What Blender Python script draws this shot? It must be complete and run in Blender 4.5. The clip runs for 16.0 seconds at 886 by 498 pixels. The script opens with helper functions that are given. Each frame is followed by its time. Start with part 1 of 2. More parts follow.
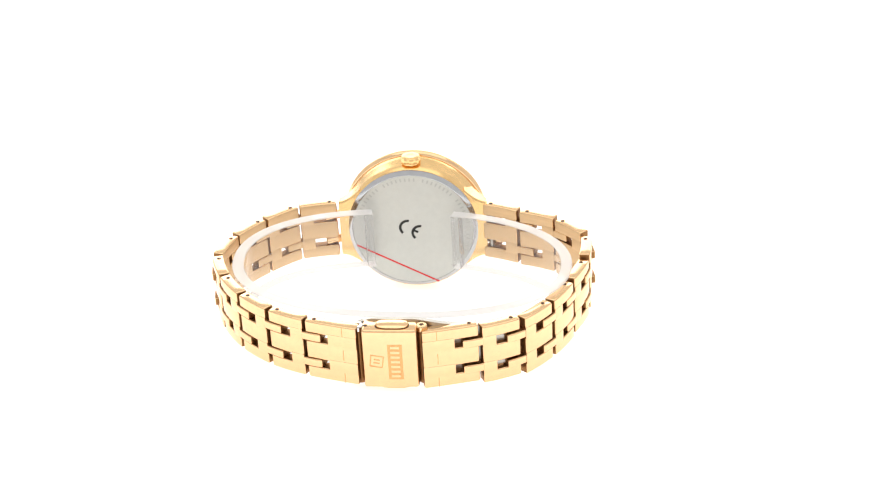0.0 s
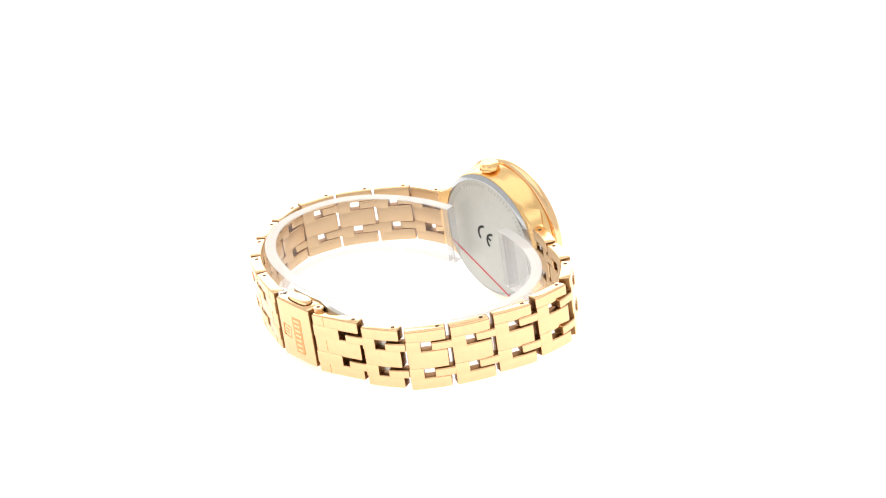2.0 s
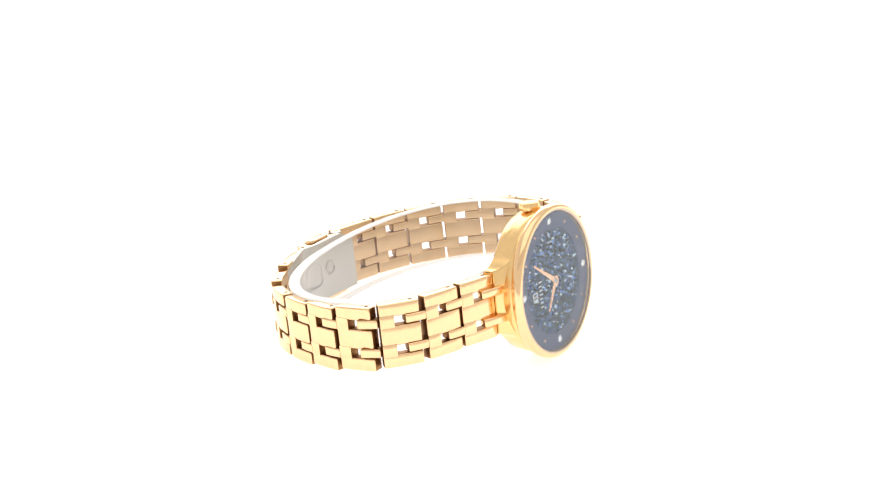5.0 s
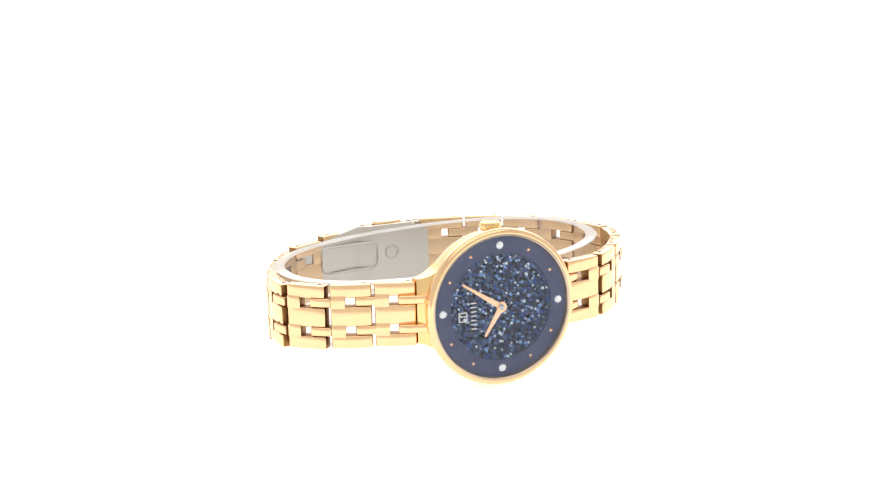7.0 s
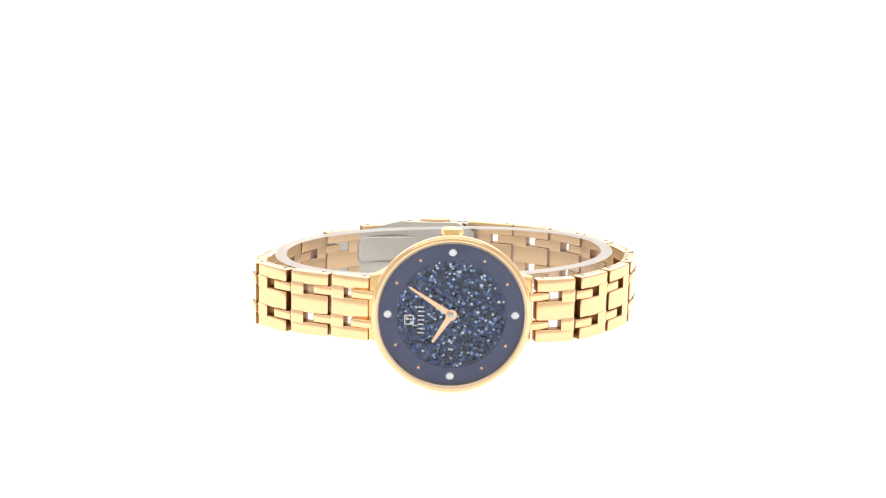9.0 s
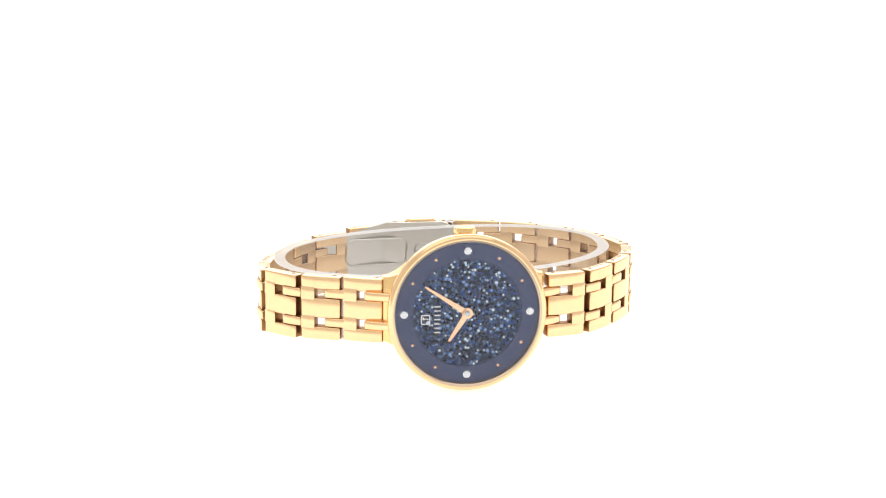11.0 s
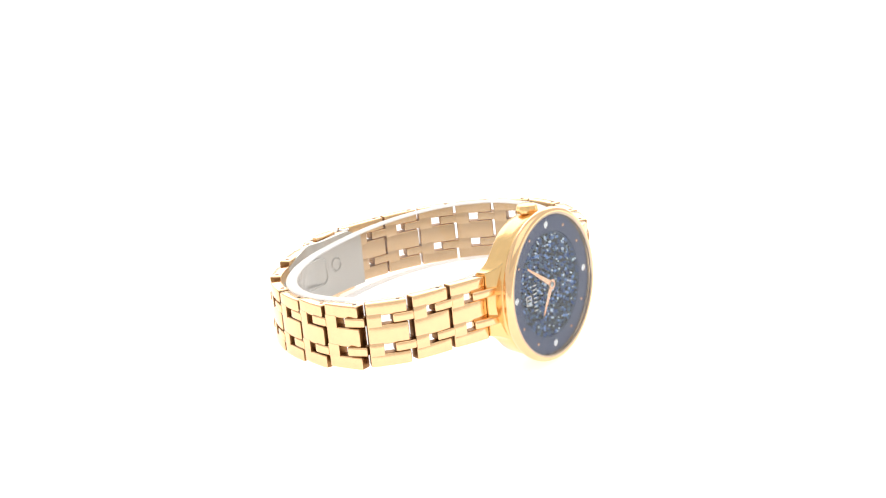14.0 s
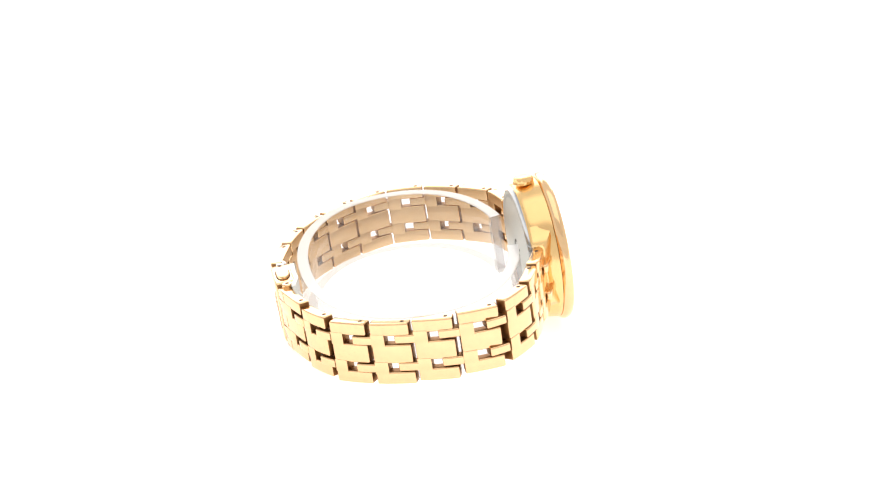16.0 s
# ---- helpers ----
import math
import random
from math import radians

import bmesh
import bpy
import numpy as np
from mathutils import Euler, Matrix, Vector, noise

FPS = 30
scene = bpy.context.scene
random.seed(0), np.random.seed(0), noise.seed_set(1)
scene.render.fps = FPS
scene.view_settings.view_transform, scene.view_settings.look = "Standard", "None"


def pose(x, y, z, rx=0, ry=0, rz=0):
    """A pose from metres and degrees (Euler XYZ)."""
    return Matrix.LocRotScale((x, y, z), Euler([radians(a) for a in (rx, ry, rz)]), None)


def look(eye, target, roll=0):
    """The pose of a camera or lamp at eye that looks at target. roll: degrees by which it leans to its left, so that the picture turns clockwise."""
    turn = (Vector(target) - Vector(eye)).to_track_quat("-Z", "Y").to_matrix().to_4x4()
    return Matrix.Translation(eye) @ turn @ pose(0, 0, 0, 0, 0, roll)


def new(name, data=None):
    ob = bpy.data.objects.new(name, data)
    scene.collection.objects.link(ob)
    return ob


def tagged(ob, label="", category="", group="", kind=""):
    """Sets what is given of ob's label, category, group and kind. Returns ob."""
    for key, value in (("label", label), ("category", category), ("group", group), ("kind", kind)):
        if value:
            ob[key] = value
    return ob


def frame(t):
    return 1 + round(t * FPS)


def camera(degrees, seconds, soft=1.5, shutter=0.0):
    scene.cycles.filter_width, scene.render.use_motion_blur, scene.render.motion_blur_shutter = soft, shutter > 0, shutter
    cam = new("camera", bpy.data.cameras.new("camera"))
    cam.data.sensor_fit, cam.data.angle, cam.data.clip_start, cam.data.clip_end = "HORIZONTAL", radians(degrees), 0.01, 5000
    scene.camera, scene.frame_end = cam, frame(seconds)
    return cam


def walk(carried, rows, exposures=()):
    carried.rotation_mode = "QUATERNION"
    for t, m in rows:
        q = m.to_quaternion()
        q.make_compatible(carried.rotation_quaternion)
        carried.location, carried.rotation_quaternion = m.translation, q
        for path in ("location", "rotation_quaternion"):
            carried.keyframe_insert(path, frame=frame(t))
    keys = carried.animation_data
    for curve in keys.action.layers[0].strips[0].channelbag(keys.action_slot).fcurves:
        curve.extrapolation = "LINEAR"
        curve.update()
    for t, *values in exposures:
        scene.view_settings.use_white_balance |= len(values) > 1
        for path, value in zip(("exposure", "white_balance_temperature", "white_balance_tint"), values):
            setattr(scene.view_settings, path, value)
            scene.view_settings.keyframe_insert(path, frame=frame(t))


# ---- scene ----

MM = 0.001
FLOOR = 15.7                     # height of the dial's centre over the table, mm

# ---- camera: stands still, looks down on the table ----
cam = camera(23.477, 16.0, soft=1.2)
EYE = Vector((0, -398.73, 158.55 + FLOOR)) * MM
YAW, PITCH = radians(0.5513), radians(21.346)
AIM = EYE + Vector((math.sin(YAW) * math.cos(PITCH), math.cos(YAW) * math.cos(PITCH), -math.sin(PITCH)))
walk(cam, [(0.0, look(EYE, AIM, -0.173)), (16.0, look(EYE, AIM, -0.173))])

# ---- world and light: a white light tent over a backlit table ----
TABLE_GLOW, TENT_GLOW = 0.62, 0.84
world = bpy.data.worlds.new("world")
scene.world = world
world.use_nodes = True
world.node_tree.nodes["Background"].inputs["Color"].default_value = (1.0, 0.985, 0.96, 1)
world.node_tree.nodes["Background"].inputs["Strength"].default_value = TENT_GLOW


def softbox(name, eye, target, sx, sy, watts, colour=(1, 0.97, 0.92)):
    data = bpy.data.lights.new(name, "AREA")
    data.shape, data.size, data.size_y, data.energy, data.color = "RECTANGLE", sx, sy, watts, colour
    ob = new(name, data)
    ob.matrix_world = look(eye, target)
    return ob


softbox("softbox_lamp", (0.0, -0.05, 0.72), (0, 0, 0.01), 0.9, 0.7, 1.25)
softbox("backlight_lamp", (0.0, 0.95, 0.42), (0, 0, 0.02), 1.3, 0.6, 5.0)


# ---- materials ----
def material(name, colour, rough=0.4, metal=0.0, **more):
    m = bpy.data.materials.new(name)
    m.use_nodes = True
    p = m.node_tree.nodes["Principled BSDF"]
    p.inputs["Base Color"].default_value = (*colour, 1)
    p.inputs["Roughness"].default_value = rough
    p.inputs["Metallic"].default_value = metal
    for key, value in more.items():
        p.inputs[key.replace("_", " ")].default_value = value
    return m


def worn(m, scale, amount, bump=0.0, rough=0.06, stretch=(1, 1, 1), second=6.0):
    """Two scales of variation in colour and gloss, and fine relief."""
    t = m.node_tree
    p = t.nodes["Principled BSDF"]
    base, r0 = tuple(p.inputs["Base Color"].default_value), p.inputs["Roughness"].default_value
    tc, mp = t.nodes.new("ShaderNodeTexCoord"), t.nodes.new("ShaderNodeMapping")
    mp.inputs["Scale"].default_value = stretch
    t.links.new(tc.outputs["Object"], mp.inputs["Vector"])
    n1, n2 = t.nodes.new("ShaderNodeTexNoise"), t.nodes.new("ShaderNodeTexNoise")
    for n, s in ((n1, scale), (n2, scale * second)):
        n.inputs["Scale"].default_value, n.inputs["Detail"].default_value = s, 4
        t.links.new(mp.outputs["Vector"], n.inputs["Vector"])
    mix = t.nodes.new("ShaderNodeMath")
    mix.operation = "MULTIPLY_ADD"
    mix.inputs[1].default_value = 0.5
    t.links.new(n1.outputs["Fac"], mix.inputs[0])
    half = t.nodes.new("ShaderNodeMath")
    half.operation = "MULTIPLY"
    half.inputs[1].default_value = 0.5
    t.links.new(n2.outputs["Fac"], half.inputs[0])
    t.links.new(half.outputs[0], mix.inputs[2])
    ramp = t.nodes.new("ShaderNodeMapRange")
    ramp.inputs["From Min"].default_value, ramp.inputs["From Max"].default_value = 0.3, 0.7
    t.links.new(mix.outputs[0], ramp.inputs["Value"])
    col = t.nodes.new("ShaderNodeMix")
    col.data_type = "RGBA"
    col.inputs["A"].default_value = tuple(c * (1 - amount) for c in base[:3]) + (1,)
    col.inputs["B"].default_value = tuple(min(1, c * (1 + amount)) for c in base[:3]) + (1,)
    t.links.new(ramp.outputs[0], col.inputs["Factor"])
    t.links.new(col.outputs["Result"], p.inputs["Base Color"])
    rr = t.nodes.new("ShaderNodeMapRange")
    rr.inputs["To Min"].default_value, rr.inputs["To Max"].default_value = max(0.02, r0 - rough), r0 + rough
    t.links.new(mix.outputs[0], rr.inputs["Value"])
    t.links.new(rr.outputs[0], p.inputs["Roughness"])
    if bump:
        b = t.nodes.new("ShaderNodeBump")
        b.inputs["Strength"].default_value, b.inputs["Distance"].default_value = bump, 0.0001
        t.links.new(n2.outputs["Fac"], b.inputs["Height"])
        t.links.new(b.outputs["Normal"], p.inputs["Normal"])
    return m


GOLD_TONE = (0.95, 0.64, 0.36)
GOLD = worn(material("polished_gold_plate", GOLD_TONE, 0.13, 1.0), 120, 0.05, 0.02, 0.05)
GOLD_CASE = worn(material("soft_polished_gold", (0.96, 0.635, 0.29), 0.22, 1.0), 90, 0.05, 0.02, 0.06)
# wrist side of the links: satin gold, darkened in colour for its shade
GOLD_INSIDE_SHADED = worn(material("satin_gold_inside_shaded", (0.74, 0.52, 0.30), 0.42, 1.0), 150, 0.06, 0.10, 0.07, (1, 12, 12))
# dark brown that paints the shade in the gaps between links
GAP_SHADE = worn(material("gap_shade_gold", (0.32, 0.165, 0.065), 0.45, 1.0), 200, 0.12, 0.1)
LIP = material("champagne_plate", (0.58, 0.46, 0.35), 0.2, 1.0)
ROSE = material("rose_gold", (0.90, 0.55, 0.36), 0.22, 1.0)
STEEL = worn(material("brushed_steel", (0.56, 0.54, 0.50), 0.34, 1.0), 130, 0.06, 0.15, 0.08, (1, 10, 10))
STEEL_POLISHED = material("polished_steel", (0.82, 0.82, 0.83), 0.08, 1.0)
STEEL_BEVEL = worn(material("turned_steel", (0.52, 0.53, 0.55), 0.14, 1.0), 140, 0.05)
ETCHED_STEEL = material("etched_steel", (0.50, 0.51, 0.49), 0.5, 0.6)
FILM = worn(material("filmed_steel_back", (0.60, 0.61, 0.58), 0.42, 0.6), 160, 0.04, 0.05)
NAVY = worn(material("navy_lacquer", (0.036, 0.046, 0.128), 0.45), 120, 0.08)
BLACK = material("black_ink", (0.012, 0.012, 0.012), 0.5)
RED = material("red_ink", (0.75, 0.02, 0.03), 0.5)
WHITE = material("white_print", (0.85, 0.85, 0.85), 0.5)
ENGRAVED = worn(material("etched_gold", (0.80, 0.46, 0.20), 0.5, 1.0), 400, 0.08, 0.1)
# dark brown painted as shade in pin holes and round the buttons
RECESS_SHADE = material("recess_shade", (0.10, 0.05, 0.02), 0.5, 0.6)
DIAMOND = material("clear_stone", (0.92, 0.95, 1.0), 0.03, 0.0, IOR=2.2)


def clear(name, tint, base, top, haze=0.0, steep=4.0, coat=(1, 1, 1)):
    """Clear sheet: the light passes, the gloss grows towards a flat view."""
    m = bpy.data.materials.new(name)
    m.use_nodes = True
    t = m.node_tree
    t.nodes.remove(t.nodes["Principled BSDF"])
    out = t.nodes["Material Output"]
    thru, gloss = t.nodes.new("ShaderNodeBsdfTransparent"), t.nodes.new("ShaderNodeBsdfGlossy")
    weight, power, scale, mix = (t.nodes.new("ShaderNodeLayerWeight"), t.nodes.new("ShaderNodeMath"),
                                 t.nodes.new("ShaderNodeMath"), t.nodes.new("ShaderNodeMixShader"))
    thru.inputs["Color"].default_value = (*tint, 1)
    gloss.inputs["Roughness"].default_value = 0.02
    gloss.inputs["Color"].default_value = (*coat, 1)
    weight.inputs["Blend"].default_value = 0.5
    power.operation, power.inputs[1].default_value = "POWER", steep
    scale.operation, scale.inputs[1].default_value, scale.inputs[2].default_value = "MULTIPLY_ADD", top, base
    t.links.new(weight.outputs["Facing"], power.inputs[0])
    t.links.new(power.outputs[0], scale.inputs[0])
    last = thru.outputs[0]
    if haze:
        milk, white = t.nodes.new("ShaderNodeBsdfTranslucent"), t.nodes.new("ShaderNodeBsdfDiffuse")
        both, blend = t.nodes.new("ShaderNodeMixShader"), t.nodes.new("ShaderNodeMixShader")
        white.inputs["Color"].default_value = milk.inputs["Color"].default_value = (0.98, 0.98, 0.985, 1)
        blend.inputs[0].default_value = haze
        t.links.new(milk.outputs[0], both.inputs[1])
        t.links.new(white.outputs[0], both.inputs[2])
        t.links.new(thru.outputs[0], blend.inputs[1])
        t.links.new(both.outputs[0], blend.inputs[2])
        last = blend.outputs[0]
    t.links.new(scale.outputs[0], mix.inputs[0])
    t.links.new(last, mix.inputs[1])
    t.links.new(gloss.outputs[0], mix.inputs[2])
    t.links.new(mix.outputs[0], out.inputs["Surface"])
    return m


GLARE, STEEP = 1.95, 5.0
GLASS = clear("watch_crystal", (1, 1, 1), 0.03, GLARE, 0.0, STEEP, (0.55, 0.60, 0.62))
PLASTIC = clear("clear_plastic", (0.97, 0.97, 0.975), 0.02, 0.45, 0.03)
PLASTIC_EDGE = clear("frosted_plastic_edge", (0.98, 0.98, 0.985), 0.04, 0.4, 0.8)
# grey tint in place of the refraction that darkens the ring's ends
PLASTIC_END = clear("grey_tint_plastic_end", (0.85, 0.85, 0.86), 0.03, 0.3, 0.2)


def bead_material():
    m = material("blue_glass_beads", (0.05, 0.08, 0.25), 0.06, 0.0)
    t = m.node_tree
    p = t.nodes["Principled BSDF"]
    geo, ramp = t.nodes.new("ShaderNodeNewGeometry"), t.nodes.new("ShaderNodeValToRGB")
    ramp.color_ramp.interpolation = "CONSTANT"
    # black, navy and blue glass; the palest stops paint in sparkles
    stops = ((0.0, (0.010, 0.015, 0.026)), (0.34, (0.03, 0.05, 0.12)), (0.54, (0.05, 0.11, 0.36)),
             (0.70, (0.10, 0.17, 0.30)), (0.82, (0.22, 0.37, 0.74)), (0.93, (0.72, 0.84, 0.98)))
    el = ramp.color_ramp.elements
    el[0].position, el[0].color = stops[0][0], (*stops[0][1], 1)
    el[1].position, el[1].color = stops[1][0], (*stops[1][1], 1)
    for pos, c in stops[2:]:
        el.new(pos).color = (*c, 1)
    t.links.new(geo.outputs["Random Per Island"], ramp.inputs["Fac"])
    t.links.new(ramp.outputs["Color"], p.inputs["Base Color"])
    return m


BEADS = bead_material()


def glowing(name, strength, colour=(1, 1, 1)):
    m = material(name, (0.85, 0.85, 0.84), 0.6)
    p = m.node_tree.nodes["Principled BSDF"]
    p.inputs["Emission Color"].default_value = (*colour, 1)
    p.inputs["Emission Strength"].default_value = strength
    return m


STUDIO_GREY = worn(material("grey_studio_paint", (0.52, 0.50, 0.48), 0.8), 8, 0.1)
TABLE = glowing("backlit_white_acrylic", TABLE_GLOW)

# ---- mesh helpers; all shapes in millimetres ----


def finish(bm, name, mat, angle=35, inside=None):
    bmesh.ops.scale(bm, vec=(MM, MM, MM), verts=bm.verts)
    bmesh.ops.recalc_face_normals(bm, faces=bm.faces)
    me = bpy.data.meshes.new(name)
    bm.to_mesh(me)
    bm.free()
    me.materials.append(mat)
    if inside:                   # the satin face on the wrist, its shade put into a darker gold
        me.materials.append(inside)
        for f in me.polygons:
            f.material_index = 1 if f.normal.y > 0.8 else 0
        me.materials.append(GAP_SHADE)
        for f in me.polygons:    # faces turned to the next link, and slot walls: gap shade as colour
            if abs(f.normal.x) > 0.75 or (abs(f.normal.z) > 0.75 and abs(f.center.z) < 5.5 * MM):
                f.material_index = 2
    me.shade_smooth()
    me.set_sharp_from_angle(angle=radians(angle))
    return me


def place(x=0.0, y=0.0, z=0.0, rx=0, ry=0, rz=0):
    return pose(x * MM, y * MM, z * MM, rx, ry, rz)


def part(name, me, parent, m=None, label=""):
    ob = new(name, me)
    ob.parent = parent
    ob.matrix_local = m if m is not None else Matrix.Identity(4)
    if label:
        ob["label"] = label
    return ob


def bar(lx, ly, lz, bevel=0.25, cuts=0, sag=0.0, segs=3):
    """A bevelled bar, cut along x and bowed towards -y in the middle."""
    bm = bmesh.new()
    bmesh.ops.create_cube(bm, size=1)
    bmesh.ops.scale(bm, vec=(lx, ly, lz), verts=bm.verts)
    if bevel:
        bmesh.ops.bevel(bm, geom=list(bm.edges), offset=bevel, segments=segs, profile=0.5, affect="EDGES", clamp_overlap=True)
    if cuts:
        for k in range(1, cuts + 1):
            x = lx * (k / (cuts + 1) - 0.5)
            geom = list(bm.verts) + list(bm.edges) + list(bm.faces)
            bmesh.ops.bisect_plane(bm, geom=geom, plane_co=(x, 0, 0), plane_no=(1, 0, 0))
        for v in bm.verts:
            v.co.y -= sag * (1 - (2 * v.co.x / lx) ** 2)
    return bm


def lathe(profile, segs=96, axis="Y", closed=False):
    """Turns (radius, height) pairs round the y axis (or z)."""
    bm = bmesh.new()
    rings = []
    for r, h in profile:
        ring = []
        for k in range(segs):
            a = 2 * math.pi * k / segs
            c, s = r * math.cos(a), r * math.sin(a)
            ring.append(bm.verts.new((c, h, s) if axis == "Y" else (c, s, h)))
        rings.append(ring)
    pairs = list(zip(rings, rings[1:])) + ([(rings[-1], rings[0])] if closed else [])
    for a, b in pairs:
        for k in range(segs):
            bm.faces.new((a[k], a[(k + 1) % segs], b[(k + 1) % segs], b[k]))
    if not closed:
        for ring in (rings[0], rings[-1]):
            bm.faces.new(ring)
    return bm


def flat(outline, y0, y1):
    """A plate with an (x, z) outline between two depths."""
    bm = bmesh.new()
    a = [bm.verts.new((x, y0, z)) for x, z in outline]
    b = [bm.verts.new((x, y1, z)) for x, z in outline]
    bm.faces.new(a), bm.faces.new(b)
    for k in range(len(a)):
        j = (k + 1) % len(a)
        bm.faces.new((a[k], a[j], b[j], b[k]))
    return bm


def merge(bms):
    out = bmesh.new()
    for bm in bms:
        me = bpy.data.meshes.new("joined")
        bm.to_mesh(me)
        bm.free()
        out.from_mesh(me)
        bpy.data.meshes.remove(me)
    return out


def moved(bm, m):
    bmesh.ops.transform(bm, matrix=m, verts=bm.verts)
    return bm


# ---- the table ----


def make_table():
    bm = bmesh.new()
    bmesh.ops.create_grid(bm, x_segments=1, y_segments=1, size=4000)
    ob = new("ground", finish(bm, "ground", TABLE))
    return tagged(ob, "seamless backlit white acrylic photo table", "table surface", kind="structure")


# unseen panel overhead, added so the gold and steel reflect something darker
def make_unseen_ceiling():
    ob = new("ceiling", finish(moved(bar(2200, 30, 1500, 0), Matrix.Translation((0, 0, 0)) @ Matrix.Rotation(math.pi / 2, 4, "X")), "ceiling", STUDIO_GREY))
    ob.location = (0, -0.55, 0.95)
    return tagged(ob, "unseen matt grey ceiling panel, added over the table to darken reflections", "ceiling", kind="structure")


make_table()
make_unseen_ceiling()

# ---- the watch: dial in the xz plane, crown up (+z), strap behind (+y) ----
watch = new("wrist_watch")
tagged(watch, "gold-plated ladies' bracelet watch with navy crystal dial, on its side", "watch")
BEAD_R = 10.5


def make_case():
    prof = [(13.3, 6.3), (13.75, 6.33), (13.95, 6.1), (14.15, 4.6), (14.45, 2.7), (14.65, 1.65), (14.6, 1.35), (14.35, 1.22), (13.6, 1.22), (13.4, 2.6)]
    bm = lathe(prof, 128, closed=True)
    part("case", finish(bm, "case", GOLD_CASE), watch)
    # rounded bezel
    ring = []
    for k in range(20):
        a = 2 * math.pi * k / 20
        ring.append((14.5 + 0.82 * math.cos(a), 0.2 + 1.08 * math.sin(a)))
    part("bezel", finish(lathe(ring, 128, closed=True), "bezel", GOLD), watch, None, "polished gold bezel")
    part("bezel_lip", finish(lathe([(13.86, -0.72), (14.05, -0.9), (14.32, -0.86), (14.3, 0.6), (13.86, 0.6)], 128, closed=True), "bezel_lip", LIP), watch)
    part("crystal", finish(lathe([(0.01, -0.78), (13.7, -0.78), (13.88, -0.72), (13.88, -0.64), (0.01, -0.64)], 96), "crystal", GLASS, 8), watch, None, "flat clear glass")
    # lugs flaring from the strap to the round case
    for side in (-1, 1):
        bm = bmesh.new()
        rows = []
        n = 9
        for i in range(n):
            u = i / (n - 1)
            x = 15.5 - u * 4.5
            half = 6.3 + 2.6 * u ** 1.7
            front = 4.3 - 3.0 * (1 - (1 - u) ** 1.4)
            back = 6.6 - 0.45 * u
            prof = [(front + 0.35, half), (front, half - 0.5), (front, 0), (front, -half + 0.5), (front + 0.35, -half), (back - 0.3, -half), (back, -half + 0.4), (back, 0), (back, half - 0.4), (back - 0.3, half)]
            rows.append([bm.verts.new((side * x, y, z)) for y, z in prof])
        for a, b in zip(rows, rows[1:]):
            for k in range(len(a)):
                j = (k + 1) % len(a)
                bm.faces.new((a[k], a[j], b[j], b[k]))
        bm.faces.new(rows[0]), bm.faces.new(rows[-1])
        lug = part("lug", finish(bm, "lug", GOLD_CASE), watch)
        tongue = finish(bar(7.0, 1.8, 1.7, 0.4, 2, 0.15), "lug_finger", GOLD)
        for q in (-1, 1):
            part("lug_finger", tongue, lug, place(side * 15.6, 4.45, q * 2.85 - 0.3, 0, 0, side * 22))
    # case back
    back = part("case_back", finish(lathe([(13.65, 5.9), (13.7, 6.4), (12.95, 6.95), (12.75, 7.0), (12.7, 6.9), (0.01, 6.9), (0.01, 5.9)], 128), "case_back", STEEL_BEVEL), watch, None, "polished steel case back under protective film")
    part("protective_film", finish(lathe([(12.7, 6.88), (12.7, 6.95), (0.01, 6.95), (0.01, 6.88)], 96), "protective_film", FILM), back, None, "pale grey translucent film")

    def arc(r, w, a0, a1, n=14):
        bm = bmesh.new()
        vs = []
        for k in range(n + 1):
            a = radians(a0 + (a1 - a0) * k / n)
            vs.append([bm.verts.new((q * math.cos(a), y, q * math.sin(a))) for q, y in ((r - w / 2, 0), (r + w / 2, 0), (r + w / 2, 0.03), (r - w / 2, 0.03))])
        for a, b in zip(vs, vs[1:]):
            for k in range(4):
                bm.faces.new((a[k], a[(k + 1) % 4], b[(k + 1) % 4], b[k]))
        bm.faces.new(vs[0]), bm.faces.new(vs[-1])
        return bm
    # the letters C and E, seen from behind (x mirrored)
    turn = place(0, 0, 0, 0, -26, 0)
    for letter, cx in (("letter_c", 1.2), ("letter_e", -1.65)):
        bits = [arc(1.65, 0.55, -74, 74)]
        if letter == "letter_e":
            bits.append(moved(bar(1.2, 0.03, 0.5, 0), Matrix.Translation((1.1, 0.015, 0))))
        bm = merge(bits)
        m = place(0.0, 6.96, -0.1) @ turn @ place(cx, 0, 0)
        part(letter, finish(bm, letter, BLACK), back, m, "black printed conformity letter")
    # worn engraving round the rim of the back, as plain bars
    mark = finish(bar(0.75, 0.03, 0.32, 0), "engraved_bar", ETCHED_STEEL)
    for k in range(46):
        if k % 9 == 8:
            continue
        a = radians(20 + 4.6 * k)
        part("engraved_bar", mark, back, place(11.75 * math.cos(a), 6.965, 11.75 * math.sin(a)) @ pose(0, 0, 0, 0, 90 - math.degrees(a) + 90, 0))
    # red line across the film
    x0, z0, x1, z1 = 12.17, -3.73, -4.97, -12.53
    line = bar(math.hypot(x1 - x0, z1 - z0), 0.03, 0.34, 0)
    part("red_line", finish(line, "red_line", RED), back, place((x0 + x1) / 2, 6.97, (z0 + z1) / 2, 0, -math.degrees(math.atan2(z0 - z1, x0 - x1)), 0), "thin red printed line")
    # crown
    bm = bmesh.new()
    n = 108
    rings = []
    for r, h in ((1.2, 13.4), (1.25, 14.2), (1.8, 14.3), (2.1, 14.5), (2.15, 14.9), (2.05, 15.5), (1.85, 15.85), (1.5, 16.0), (0.8, 15.92)):
        ring = []
        for k in range(n):
            a = 2 * math.pi * k / n
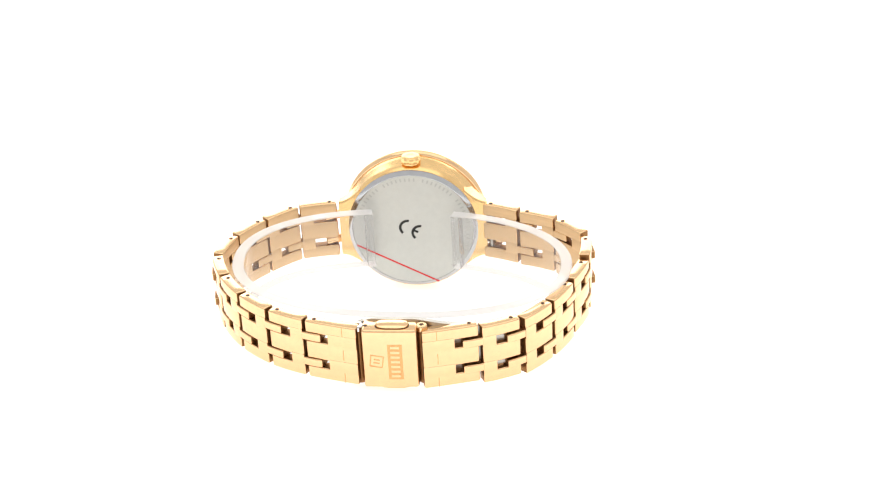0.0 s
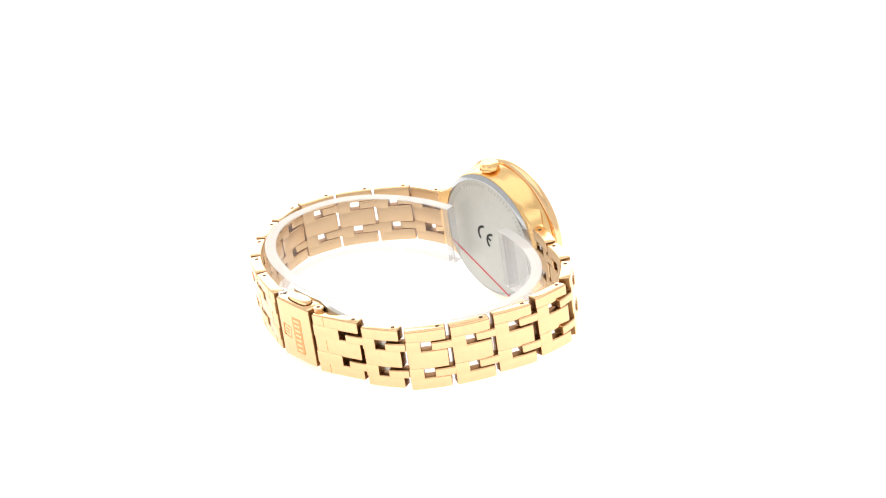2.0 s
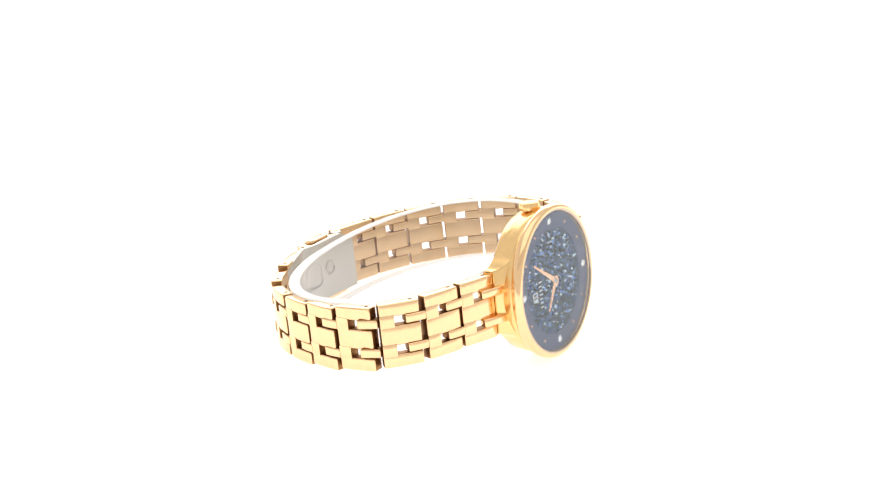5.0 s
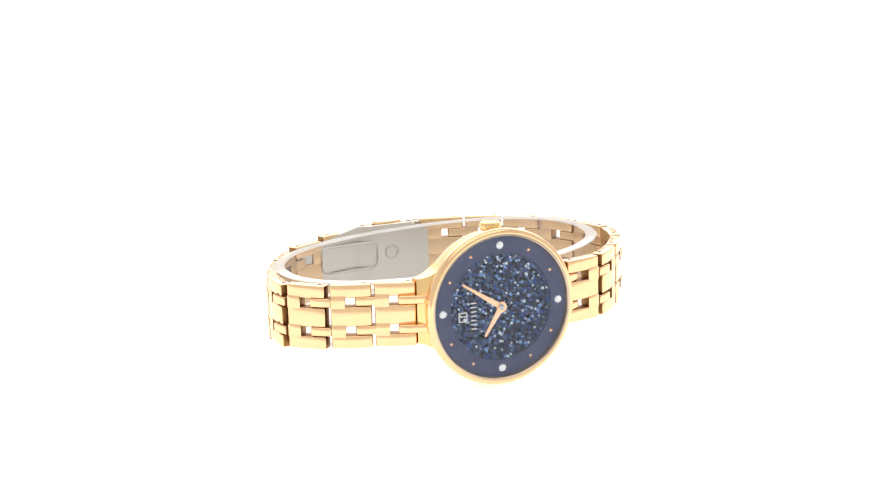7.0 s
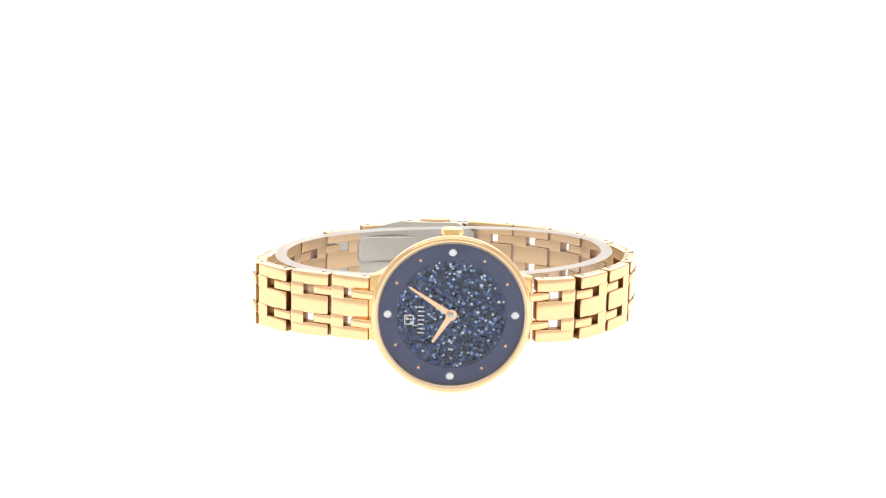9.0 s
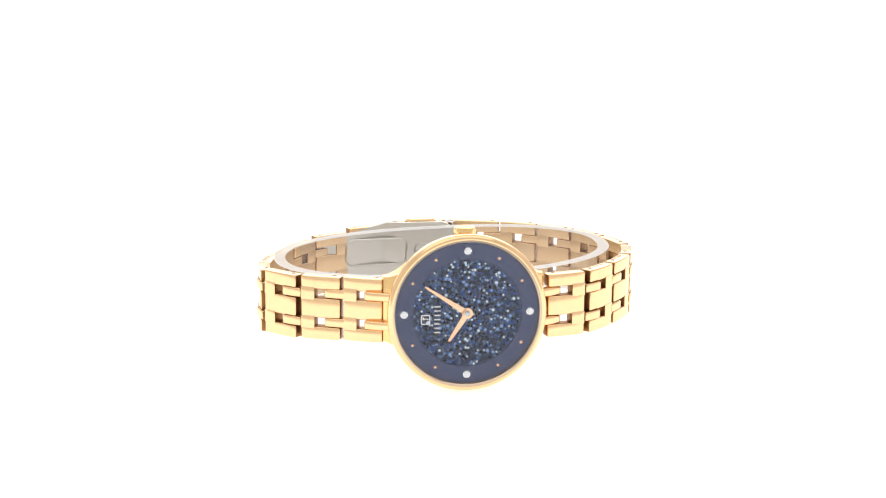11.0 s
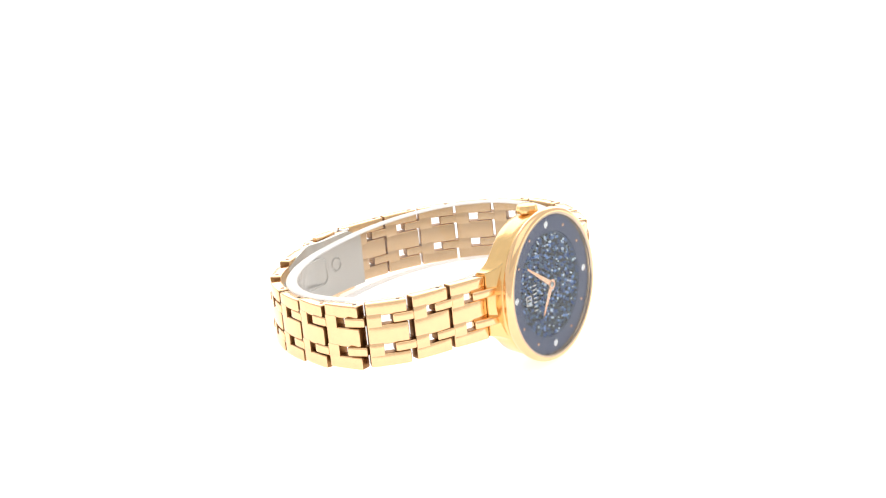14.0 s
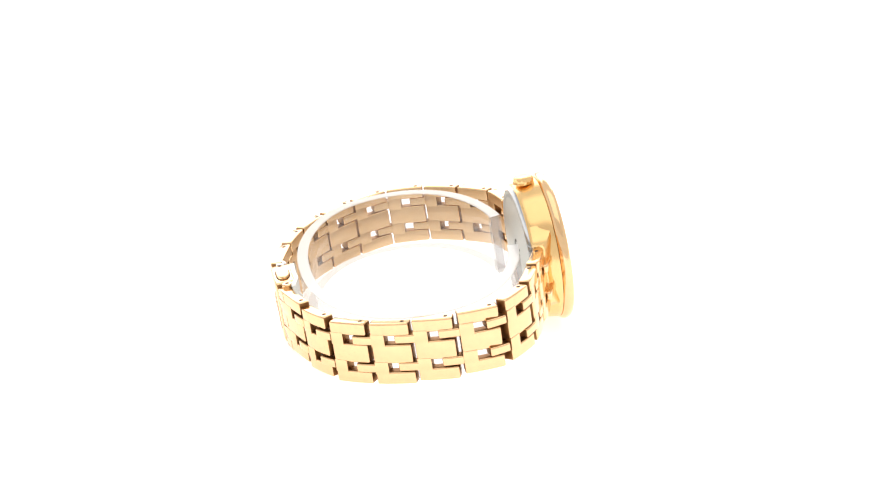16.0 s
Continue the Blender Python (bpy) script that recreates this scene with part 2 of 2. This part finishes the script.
            q = r - (0.1 * (0.5 + 0.5 * math.cos(9 * a)) ** 2 if 14.35 < h < 15.8 else 0)
            ring.append(bm.verts.new((q * math.cos(a), 4.0 + q * math.sin(a), h)))
        rings.append(ring)
    for a, b in zip(rings, rings[1:]):
        for k in range(n):
            bm.faces.new((a[k], a[(k + 1) % n], b[(k + 1) % n], b[k]))
    bm.faces.new(rings[0]), bm.faces.new(rings[-1])
    part("crown", finish(bm, "crown", GOLD_CASE), watch, None, "fluted gold winding crown")


def make_dial():
    dial = part("dial", finish(lathe([(13.95, 0.0), (13.95, 0.6), (0.01, 0.6), (0.01, 0.3), (BEAD_R, 0.3), (BEAD_R + 0.1, 0.0)], 128, closed=True), "dial", NAVY), watch, None, "navy lacquered dial ring")
    # glass beads strewn over the middle
    rng = random.Random(5)
    ball = bmesh.new()
    bmesh.ops.create_icosphere(ball, subdivisions=2, radius=1)
    bv = [tuple(v.co) for v in ball.verts]
    bf = [tuple(v.index for v in f.verts) for f in ball.faces]
    ball.free()
    cells, verts, faces = {}, [], []
    for _ in range(60000):
        r = rng.choice((0.18, 0.22, 0.26, 0.31, 0.36))
        q, a = (BEAD_R - r) * math.sqrt(rng.random()), rng.random() * 2 * math.pi
        x, z = q * math.cos(a), q * math.sin(a)
        key = (int(x // 0.75), int(z // 0.75))
        near = [o for i in (-1, 0, 1) for j in (-1, 0, 1) for o in cells.get((key[0] + i, key[1] + j), ())]
        if any((x - ox) ** 2 + (z - oz) ** 2 < (0.92 * (r + orr)) ** 2 for ox, oz, orr in near):
            continue
        cells.setdefault(key, []).append((x, z, r))
        base = len(verts)
        verts += [((x + r * p) * MM, (0.3 - 0.4 * r + r * w) * MM, (z + r * h) * MM) for p, w, h in bv]
        faces += [tuple(base + i for i in f) for f in bf]
    me = bpy.data.meshes.new("crystal_beads")
    me.from_pydata(verts, [], faces)
    me.materials.append(BEADS)
    me.shade_smooth()
    beads = part("crystal_beads", me, dial, None, "tiny navy, black and clear glass beads, sparkles painted as pale ones")
    beads["kind"] = "stuff"
    stud = finish(lathe([(0.3, 0.0), (0.3, -0.12), (0.18, -0.22), (0.01, -0.24)], 16), "stud", ROSE)
    setting = finish(lathe([(0.72, 0.0), (0.72, -0.14), (0.58, -0.17), (0.5, -0.1), (0.01, -0.1)], 24), "setting", STEEL_POLISHED)
    stone = finish(lathe([(0.5, -0.1), (0.5, -0.16), (0.3, -0.28), (0.01, -0.28)], 8), "stone", DIAMOND, 10)
    for k in range(12):
        a = 2 * math.pi * k / 12
        m = place(-12.1 * math.cos(a), -0.005, 12.1 * math.sin(a))
        if k % 3:
            part("hour_stud", stud, dial, m)
        else:
            part("stone_setting", setting, dial, m)
            part("stone", stone, dial, m, "clear faceted stone hour marker")
    # maker's mark: plain bars and a shield outline
    for k in range(7):
        part("name_bar", finish(bar(1.2, 0.04, 0.22, 0), "name_bar", WHITE), dial, place(-5.75, -0.12, 1.4 - 0.84 * k))
    frame_bits = [moved(bar(l, 0.04, w, 0), Matrix.Translation((x, 0, z))) for l, w, x, z in ((1.7, 0.2, 0, 0.85), (1.5, 0.2, 0.05, -0.85), (0.2, 1.7, -0.8, 0), (0.2, 1.5, 0.8, 0), (1.1, 0.25, 0, 0.1))]
    part("shield_emblem", finish(merge(frame_bits), "shield_emblem", WHITE), dial, place(-8.0, -0.12, -1.1))

    def hand_mesh(name, length, w0, w1, tail):
        bm = flat([(-tail, -w0 * 0.35), (0, -w0 / 2), (length, -w1 / 2), (length + 0.25, 0), (length, w1 / 2), (0, w0 / 2), (-tail, w0 * 0.35)], -0.04, 0.04)
        ring = lathe([(1.05, -0.04), (1.05, 0.04), (0.55, 0.04), (0.55, -0.04)], 32, closed=True)
        return finish(merge([bm, ring]), name, ROSE)
    part("hour_hand", hand_mesh("hour_hand", 6.3, 1.25, 0.5, 0.2), watch, place(0, -0.26, 0, 0, 180 - 57, 0), "rose gold hour hand")
    part("minute_hand", hand_mesh("minute_hand", 9.6, 1.15, 0.35, 0.2), watch, place(0, -0.42, 0, 0, 180 + 33.5, 0), "rose gold minute hand")
    part("hand_cap", finish(lathe([(0.55, 0.2), (0.55, -0.46), (0.4, -0.54), (0.01, -0.54)], 24), "hand_cap", STEEL_BEVEL), watch)


make_case()
make_dial()

# ---- bracelet: chains of links from both lugs to the clasp ----
THICK, PITCH_MM = 2.3, 8.4
HEADINGS = {-1: (157.7, 157.6, 134.8, 89.5, 70.9, 64.8, 51.6, 26.3), 1: (13.0, 43.7, 54.5, 76.3, 109.9, 124.0, 138.4, 153.7)}
START = {-1: (-14.79, 5.89), 1: (15.83, 5.59)}
CLASP_X, CLASP_Y, CLASP_Z = -0.6, 57.3, -0.65


def chain(side):
    """Joints of one half of the strap, from the lug on."""
    x, y = START[side]
    pts = [Vector((x, y))]
    for h in HEADINGS[side]:
        pts.append(pts[-1] + PITCH_MM * Vector((math.cos(radians(h)), math.sin(radians(h)))))
    return pts


def strap_pose(x, y, ang):
    """The strap sags a little to one side as it leaves the case."""
    z = -0.3 - 2.2 * math.exp(-((x + 31) ** 2 + (y - 42) ** 2) / 512)
    return place(x, y, z, 0, 0, ang)


def set_back(bm):
    return moved(bm, Matrix.Translation((0, -0.45, 0)))


HALF_W, SLOT_IN, SLOT_OUT, SLOT_LEN = 6.25, 1.9, 3.8, 5.05


def link_body(length, slot, cuts=3, sag=0.2):
    """A solid link: two slots open at the case end (-x) take the next link's fingers."""
    e, side, slit = -length / 2 + slot, HALF_W - SLOT_OUT, (SLOT_IN + SLOT_OUT) / 2
    root = length / 2 - e
    bits = [bar(length, THICK, 2 * SLOT_IN + 0.06, 0.3, cuts)]
    for q in (-1, 1):
        bits.append(moved(bar(length, THICK, side + 0.06, 0.3, cuts), Matrix.Translation((0, 0, q * (SLOT_OUT + side / 2 - 0.03)))))
        # the roots of the fingers stand a hair proud of the body
        bits.append(moved(bar(root, THICK + 0.07, SLOT_OUT - SLOT_IN + 0.62, 0.07, 2, 0, 2), Matrix.Translation((e + root / 2, 0, q * slit))))
    bm = merge(bits)
    for v in bm.verts:
        v.co.y -= sag * (1 - (2 * v.co.x / length) ** 2)
    return set_back(bm)


BODY = finish(link_body(PITCH_MM - 0.6, SLOT_LEN), "bracelet_link", GOLD, inside=GOLD_INSIDE_SHADED)
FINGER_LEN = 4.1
FINGER_ME = finish(set_back(bar(FINGER_LEN, THICK * 1.08, 1.74, 0.3, 2, 0.1)), "finger", GOLD, inside=GOLD_INSIDE_SHADED)
ROD = finish(lathe([(0.45, -6.0), (0.45, 6.0)], 12, "Z"), "pin", STEEL)
# flat dark disc drawn as the shade in a pin hole
PIN_HOLE_DOT = finish(lathe([(0.42, 6.15), (0.42, 6.27), (0.01, 6.27), (0.01, 6.15)], 16, "Z"), "pin_hole_dot", RECESS_SHADE)
GROOVE = finish(bar(0.14, 0.04, 2.3, 0), "groove", ENGRAVED)


def heading(d):
    return math.degrees(math.atan2(d.y, d.x))


def make_links(side):
    pts = chain(side)
    pts.append(Vector((CLASP_X + side * 5.7, CLASP_Y - 1.7)))
    flip = Matrix.Identity(4) if side > 0 else Matrix.Diagonal((-1, 1, 1, 1))
    case_end = -side             # sign of local x on the case side
    for i in range(9):
        a, b = (pts[i], pts[i + 1]) if side > 0 else (pts[i + 1], pts[i])
        c, d = (a + b) / 2, b - a
        here = strap_pose(c.x, c.y, heading(d))
        last = i == 8
        if last:
            body = finish(moved(link_body(d.length - 0.35, 4.7, 2, 0.1), flip), "end_link", GOLD, inside=GOLD_INSIDE_SHADED)
        elif side > 0:
            body = BODY
        else:
            body = MIRRORED
        link = part("end_link" if last else "bracelet_link", body, watch, here)
        # fingers of the piece before reach over the joint into the slots
        j = pts[i]
        before = pts[i - 1] if i else pts[0] + (pts[0] - pts[1])
        e = (2.2 * (pts[i + 1] - j) + (j - before)) * (1 if side > 0 else -1)
        m = here.inverted() @ strap_pose(j.x, j.y, heading(e)) @ place(side * (FINGER_LEN / 2 - 0.7), 0.0, 0)
        for s in (-1, 1) if i else ():
            part("finger", FINGER_ME, link, m @ place(0, 0, s * (SLOT_IN + SLOT_OUT) / 2))
        part("pin", ROD, link, place(case_end * (d.length / 2 - 1.7), -0.4, 0))
        part("pin_hole_dot", PIN_HOLE_DOT, link, place(case_end * (d.length / 2 - 1.7), -0.4, 0))
        if last:
            for z in (-5.05, 0, 5.05):
                part("groove", GROOVE, link, place(-case_end * (d.length / 2 - 3.0), -THICK / 2 - 0.53, z))
    return pts


MIRRORED = finish(moved(link_body(PITCH_MM - 0.6, SLOT_LEN), Matrix.Diagonal((-1, 1, 1, 1))), "bracelet_link", GOLD, inside=GOLD_INSIDE_SHADED)
LEFT, RIGHT = make_links(-1), make_links(1)


def make_clasp():
    depth = 4.6
    bm = moved(bar(10.6, depth, 12.7, 0.55, 3, 0.12), Matrix.Translation((0, depth / 2, 0)))
    cover = finish(bm, "clasp_cover", GOLD)
    cover.materials.append(GAP_SHADE)
    for f in cover.polygons:     # flanks turned to the end links, coloured dark as gap shade
        f.material_index = 1 if abs(f.normal.x) > 0.9 else 0
    clasp = part("clasp_cover", cover, watch, place(CLASP_X, CLASP_Y, CLASP_Z) @ Matrix.Rotation(math.pi, 4, "Z"), "smooth gold folding clasp cover")
    # seen from behind: local x runs to the picture's right when the clasp faces the eye
    for s in (-1, 1):
        bm = bmesh.new()
        rings = []
        for sc, h in ((1.0, 0.0), (1.0, 0.45), (0.94, 0.68), (0.78, 0.75)):
            ring = []
            for k in range(40):
                a = 2 * math.pi * k / 40
                x, y = math.copysign(abs(math.cos(a)) ** 0.6, math.cos(a)), math.copysign(abs(math.sin(a)) ** 0.8, math.sin(a))
                ring.append(bm.verts.new((3.1 * sc * x, 1.25 * sc * y, h)))
            rings.append(ring)
        for a, b in zip(rings, rings[1:]):
            for k in range(40):
                bm.faces.new((a[k], a[(k + 1) % 40], b[(k + 1) % 40], b[k]))
        bm.faces.new(rings[0]), bm.faces.new(rings[-1])
        if s < 0:
            moved(bm, Matrix.Rotation(math.pi, 4, "X"))
        button = part("push_button", finish(bm, "push_button", GOLD), clasp, place(0.5, 2.0, s * 6.3), "oval gold release button")
        rim = [(3.28 * math.copysign(abs(math.cos(q)) ** 0.6, math.cos(q)), 1.45 * math.copysign(abs(math.sin(q)) ** 0.8, math.sin(q))) for q in (2 * math.pi * k / 40 for k in range(40))]
        # flat dark oval in place of the shaded recess
        seam = moved(flat(rim, -0.03, 0.03), Matrix.Rotation(math.pi / 2, 4, "X"))
        part("button_seam", finish(seam, "button_seam", RECESS_SHADE), button, place(0, 0, s * 0.07), "dark seam round the button, its shade put into the colour")
    part("pin_hole_dot", PIN_HOLE_DOT, clasp, place(-4.6, 2.0, 0.1))
    # etched panel with the maker's name as plain bars, and a shield
    part("etched_panel", finish(bar(2.8, 0.04, 7.7, 0), "etched_panel", ENGRAVED), clasp, place(1.0, -0.125, -0.5))
    letter = finish(bar(1.75, 0.03, 0.5, 0), "name_bar", GOLD)
    for k in range(7):
        part("name_bar", letter, clasp, place(1.0, -0.15, 2.65 - 1.05 * k))
    bits = [moved(bar(l, 0.04, w, 0), Matrix.Translation((x, 0, z))) for l, w, x, z in
            ((2.7, 0.22, 0, 1.2), (2.2, 0.22, 0, -1.2), (0.22, 2.4, -1.2, 0), (0.22, 2.4, 1.2, 0), (1.2, 0.25, 0, 0.35), (1.2, 0.25, 0, -0.35))]
    part("shield_emblem", finish(merge(bits), "shield_emblem", ENGRAVED), clasp, place(-2.6, -0.105, -0.4, 0, 8, 0))
    for side, mat, label in ((1, STEEL_POLISHED, "polished steel hinge eye"), (-1, GOLD, "gold hinge eye")):
        # barrel takes the painted gap shade; only the eye is bright
        hinge = part("hinge", finish(lathe([(0.9, -6.2), (1.0, -6.0), (1.0, 5.2), (0.9, 5.3)], 24, "Z"), "hinge", GAP_SHADE), watch, place(CLASP_X + side * 6.1, CLASP_Y - 2.3, CLASP_Z + 0.05), "hinge barrel beside the clasp, coloured as gap shade")
        part("hinge_eye", finish(lathe([(0.95, 5.2), (1.12, 5.35), (1.12, 6.2), (0.95, 6.4)], 24, "Z"), "hinge_eye", mat), hinge, None, label)
        part("pin_hole_dot", finish(lathe([(0.42, 6.35), (0.42, 6.43), (0.01, 6.43), (0.01, 6.35)], 16, "Z"), "pin_hole_dot", RECESS_SHADE), hinge)


def make_blade():
    """Curved folding steel blade inside the strap behind the clasp."""
    def mid(x):
        k = min(1.0, max(0.0, (-4.5 - x) / 5.0))
        return 52.6 - 0.0095 * (x + 1.5) ** 2 + 1.4 * k * k * (3 - 2 * k)
    bm = bmesh.new()
    rows = []
    n = 36
    for k in range(n + 1):
        x = 7.0 - 29.5 * k / n
        taper = max(0.0, (-8.5 - x) / 14.0)
        top, low = 6.0 - 3.2 * taper - 0.5 * max(0.0, x - 3.5), -6.2 + 1.2 * taper
        y = mid(x)
        rows.append([bm.verts.new((x, y + q, z)) for q, z in ((0, top), (0, low), (0.9, low), (0.9, top))])
    for a, b in zip(rows, rows[1:]):
        for k in range(4):
            bm.faces.new((a[k], a[(k + 1) % 4], b[(k + 1) % 4], b[k]))
    bm.faces.new(rows[0]), bm.faces.new(rows[-1])
    blade = part("folding_blade", finish(bm, "folding_blade", STEEL), watch, None, "brushed steel folding clasp blade")
    # pressed rim: a rounded slot outline standing proud
    def rim(x0, x1, z0, z1, rad, w=0.22):
        path = []
        for cx, cz, a0 in ((x1 - rad, z1 - rad, 0), (x0 + rad, z1 - rad, 90), (x0 + rad, z0 + rad, 180), (x1 - rad, z0 + rad, 270)):
            for q in range(9):
                a = radians(a0 + 90 * q / 8)
                path.append((cx + rad * math.cos(a), cz + rad * math.sin(a)))
        bm = bmesh.new()
        cx, cz = (x0 + x1) / 2, (z0 + z1) / 2
        loops = []
        for off, lift in ((-w, 0.02), (0, 0.25), (w, 0.02)):
            loops.append([bm.verts.new((x + off * (1 if x > cx else -1), mid(x) - lift, z + off * (1 if z > cz else -1))) for x, z in path])
        for a, b in zip(loops, loops[1:]):
            for k in range(len(a)):
                j = (k + 1) % len(a)
                bm.faces.new((a[k], a[j], b[j], b[k]))
        return bm
    part("pressed_rim", finish(rim(-17.5, -4.5, -3.0, 2.6, 1.6), "pressed_rim", STEEL), blade)
    part("pressed_rim", finish(rim(-2.6, 0.2, -1.4, 1.4, 1.39), "pressed_rim", STEEL), blade)


make_clasp()
make_blade()

# ---- clear plastic holder ring inside the strap ----
holder = new("watch_holder_ring")
tagged(holder, "clear plastic open ring holding the bracelet in shape", "display ring")


def make_holder():
    n, a, b, ex, w, hgt = 120, 34.0, 22.0, 2.2, 2.3, 12.6
    gap = math.asin(9.2 / a)
    rows = []
    for k in range(n + 1):
        t = -math.pi / 2 + gap * 0.82 + (2 * math.pi - 1.64 * gap) * k / n
        c, s = math.cos(t), math.sin(t)
        ux, uy = math.copysign(abs(c) ** (2 / ex), c), math.copysign(abs(s) ** (2 / ex), s)
        ring = []
        for d, h in ((0, 0.15), (-0.15, 0), (-w + 0.15, 0), (-w, 0.15), (-w, hgt - 0.15), (-w + 0.15, hgt), (-0.15, hgt), (0, hgt - 0.15)):
            x, y = -0.3 + (a + d) * ux, 29.8 + (b + d) * uy
            ring.append((x, y, 5.4 + 0.03 * x - h))
        rows.append(ring)

    def stretch(name, k0, k1):
        bm = bmesh.new()
        loops = [[bm.verts.new(p) for p in ring] for ring in rows[k0:k1 + 1]]
        for p, q in zip(loops, loops[1:]):
            for k in range(8):
                bm.faces.new((p[k], p[(k + 1) % 8], q[(k + 1) % 8], q[k]))
        bm.faces.new(loops[0]), bm.faces.new(loops[-1])
        me = finish(bm, name, PLASTIC)
        me.materials.append(PLASTIC_EDGE)
        me.materials.append(PLASTIC_END)
        for f in me.polygons:    # sawn edges are frosted; ends get the grey of refraction as tint
            f.material_index = 2 if len(f.vertices) > 4 else 1 if abs(f.normal.z) > 0.6 else 0
        return me
    part("ring_band", stretch("ring_band", 1, n - 1), holder)
    for k in (0, n - 1):
        part("ring_end", stretch("ring_end", k, k + 1), holder, None, "end of clear plastic, refraction grey put into its tint")


make_holder()


def motions():
    rows = []
    for t, deg in TURN:
        rows.append((t, pose(0, 0, 0, 0, 0, deg) @ REST))
    walk(watch, rows)
    walk(holder, rows)


# turn of the table, degrees: it slows, comes back the same way
TURN = [(0.0, 147.6), (0.5, 136.5), (1.0, 125.2), (1.5, 113.7), (2.0, 102.0), (2.5, 90.2), (3.0, 78.2), (3.5, 66.2), (4.0, 54.6), (4.5, 43.2), (5.0, 32.15), (5.5, 21.85),
        (6.0, 12.03), (6.5, 3.78), (7.0, -3.63), (7.5, -10.25), (8.0, -16.35), (8.5, -21.2), (9.0, -24.9), (9.4, -27.1), (9.6, -27.7), (9.8, -27.1), (10.2, -24.9), (10.7, -21.2), (11.0, -18.45),
        (11.5, -12.98), (12.0, -6.42), (12.5, 0.73), (13.0, 8.62), (13.5, 17.55), (14.0, 27.92), (14.5, 38.65), (15.0, 50.1), (15.5, 61.4), (16.0, 73.2)]
REST = Matrix(((0.895072, -0.444761, -0.032158, 0.016088), (0.444714, 0.885019, 0.137733, -0.022491),
               (-0.032798, -0.137582, 0.989947, FLOOR * MM), (0, 0, 0, 1)))
motions()
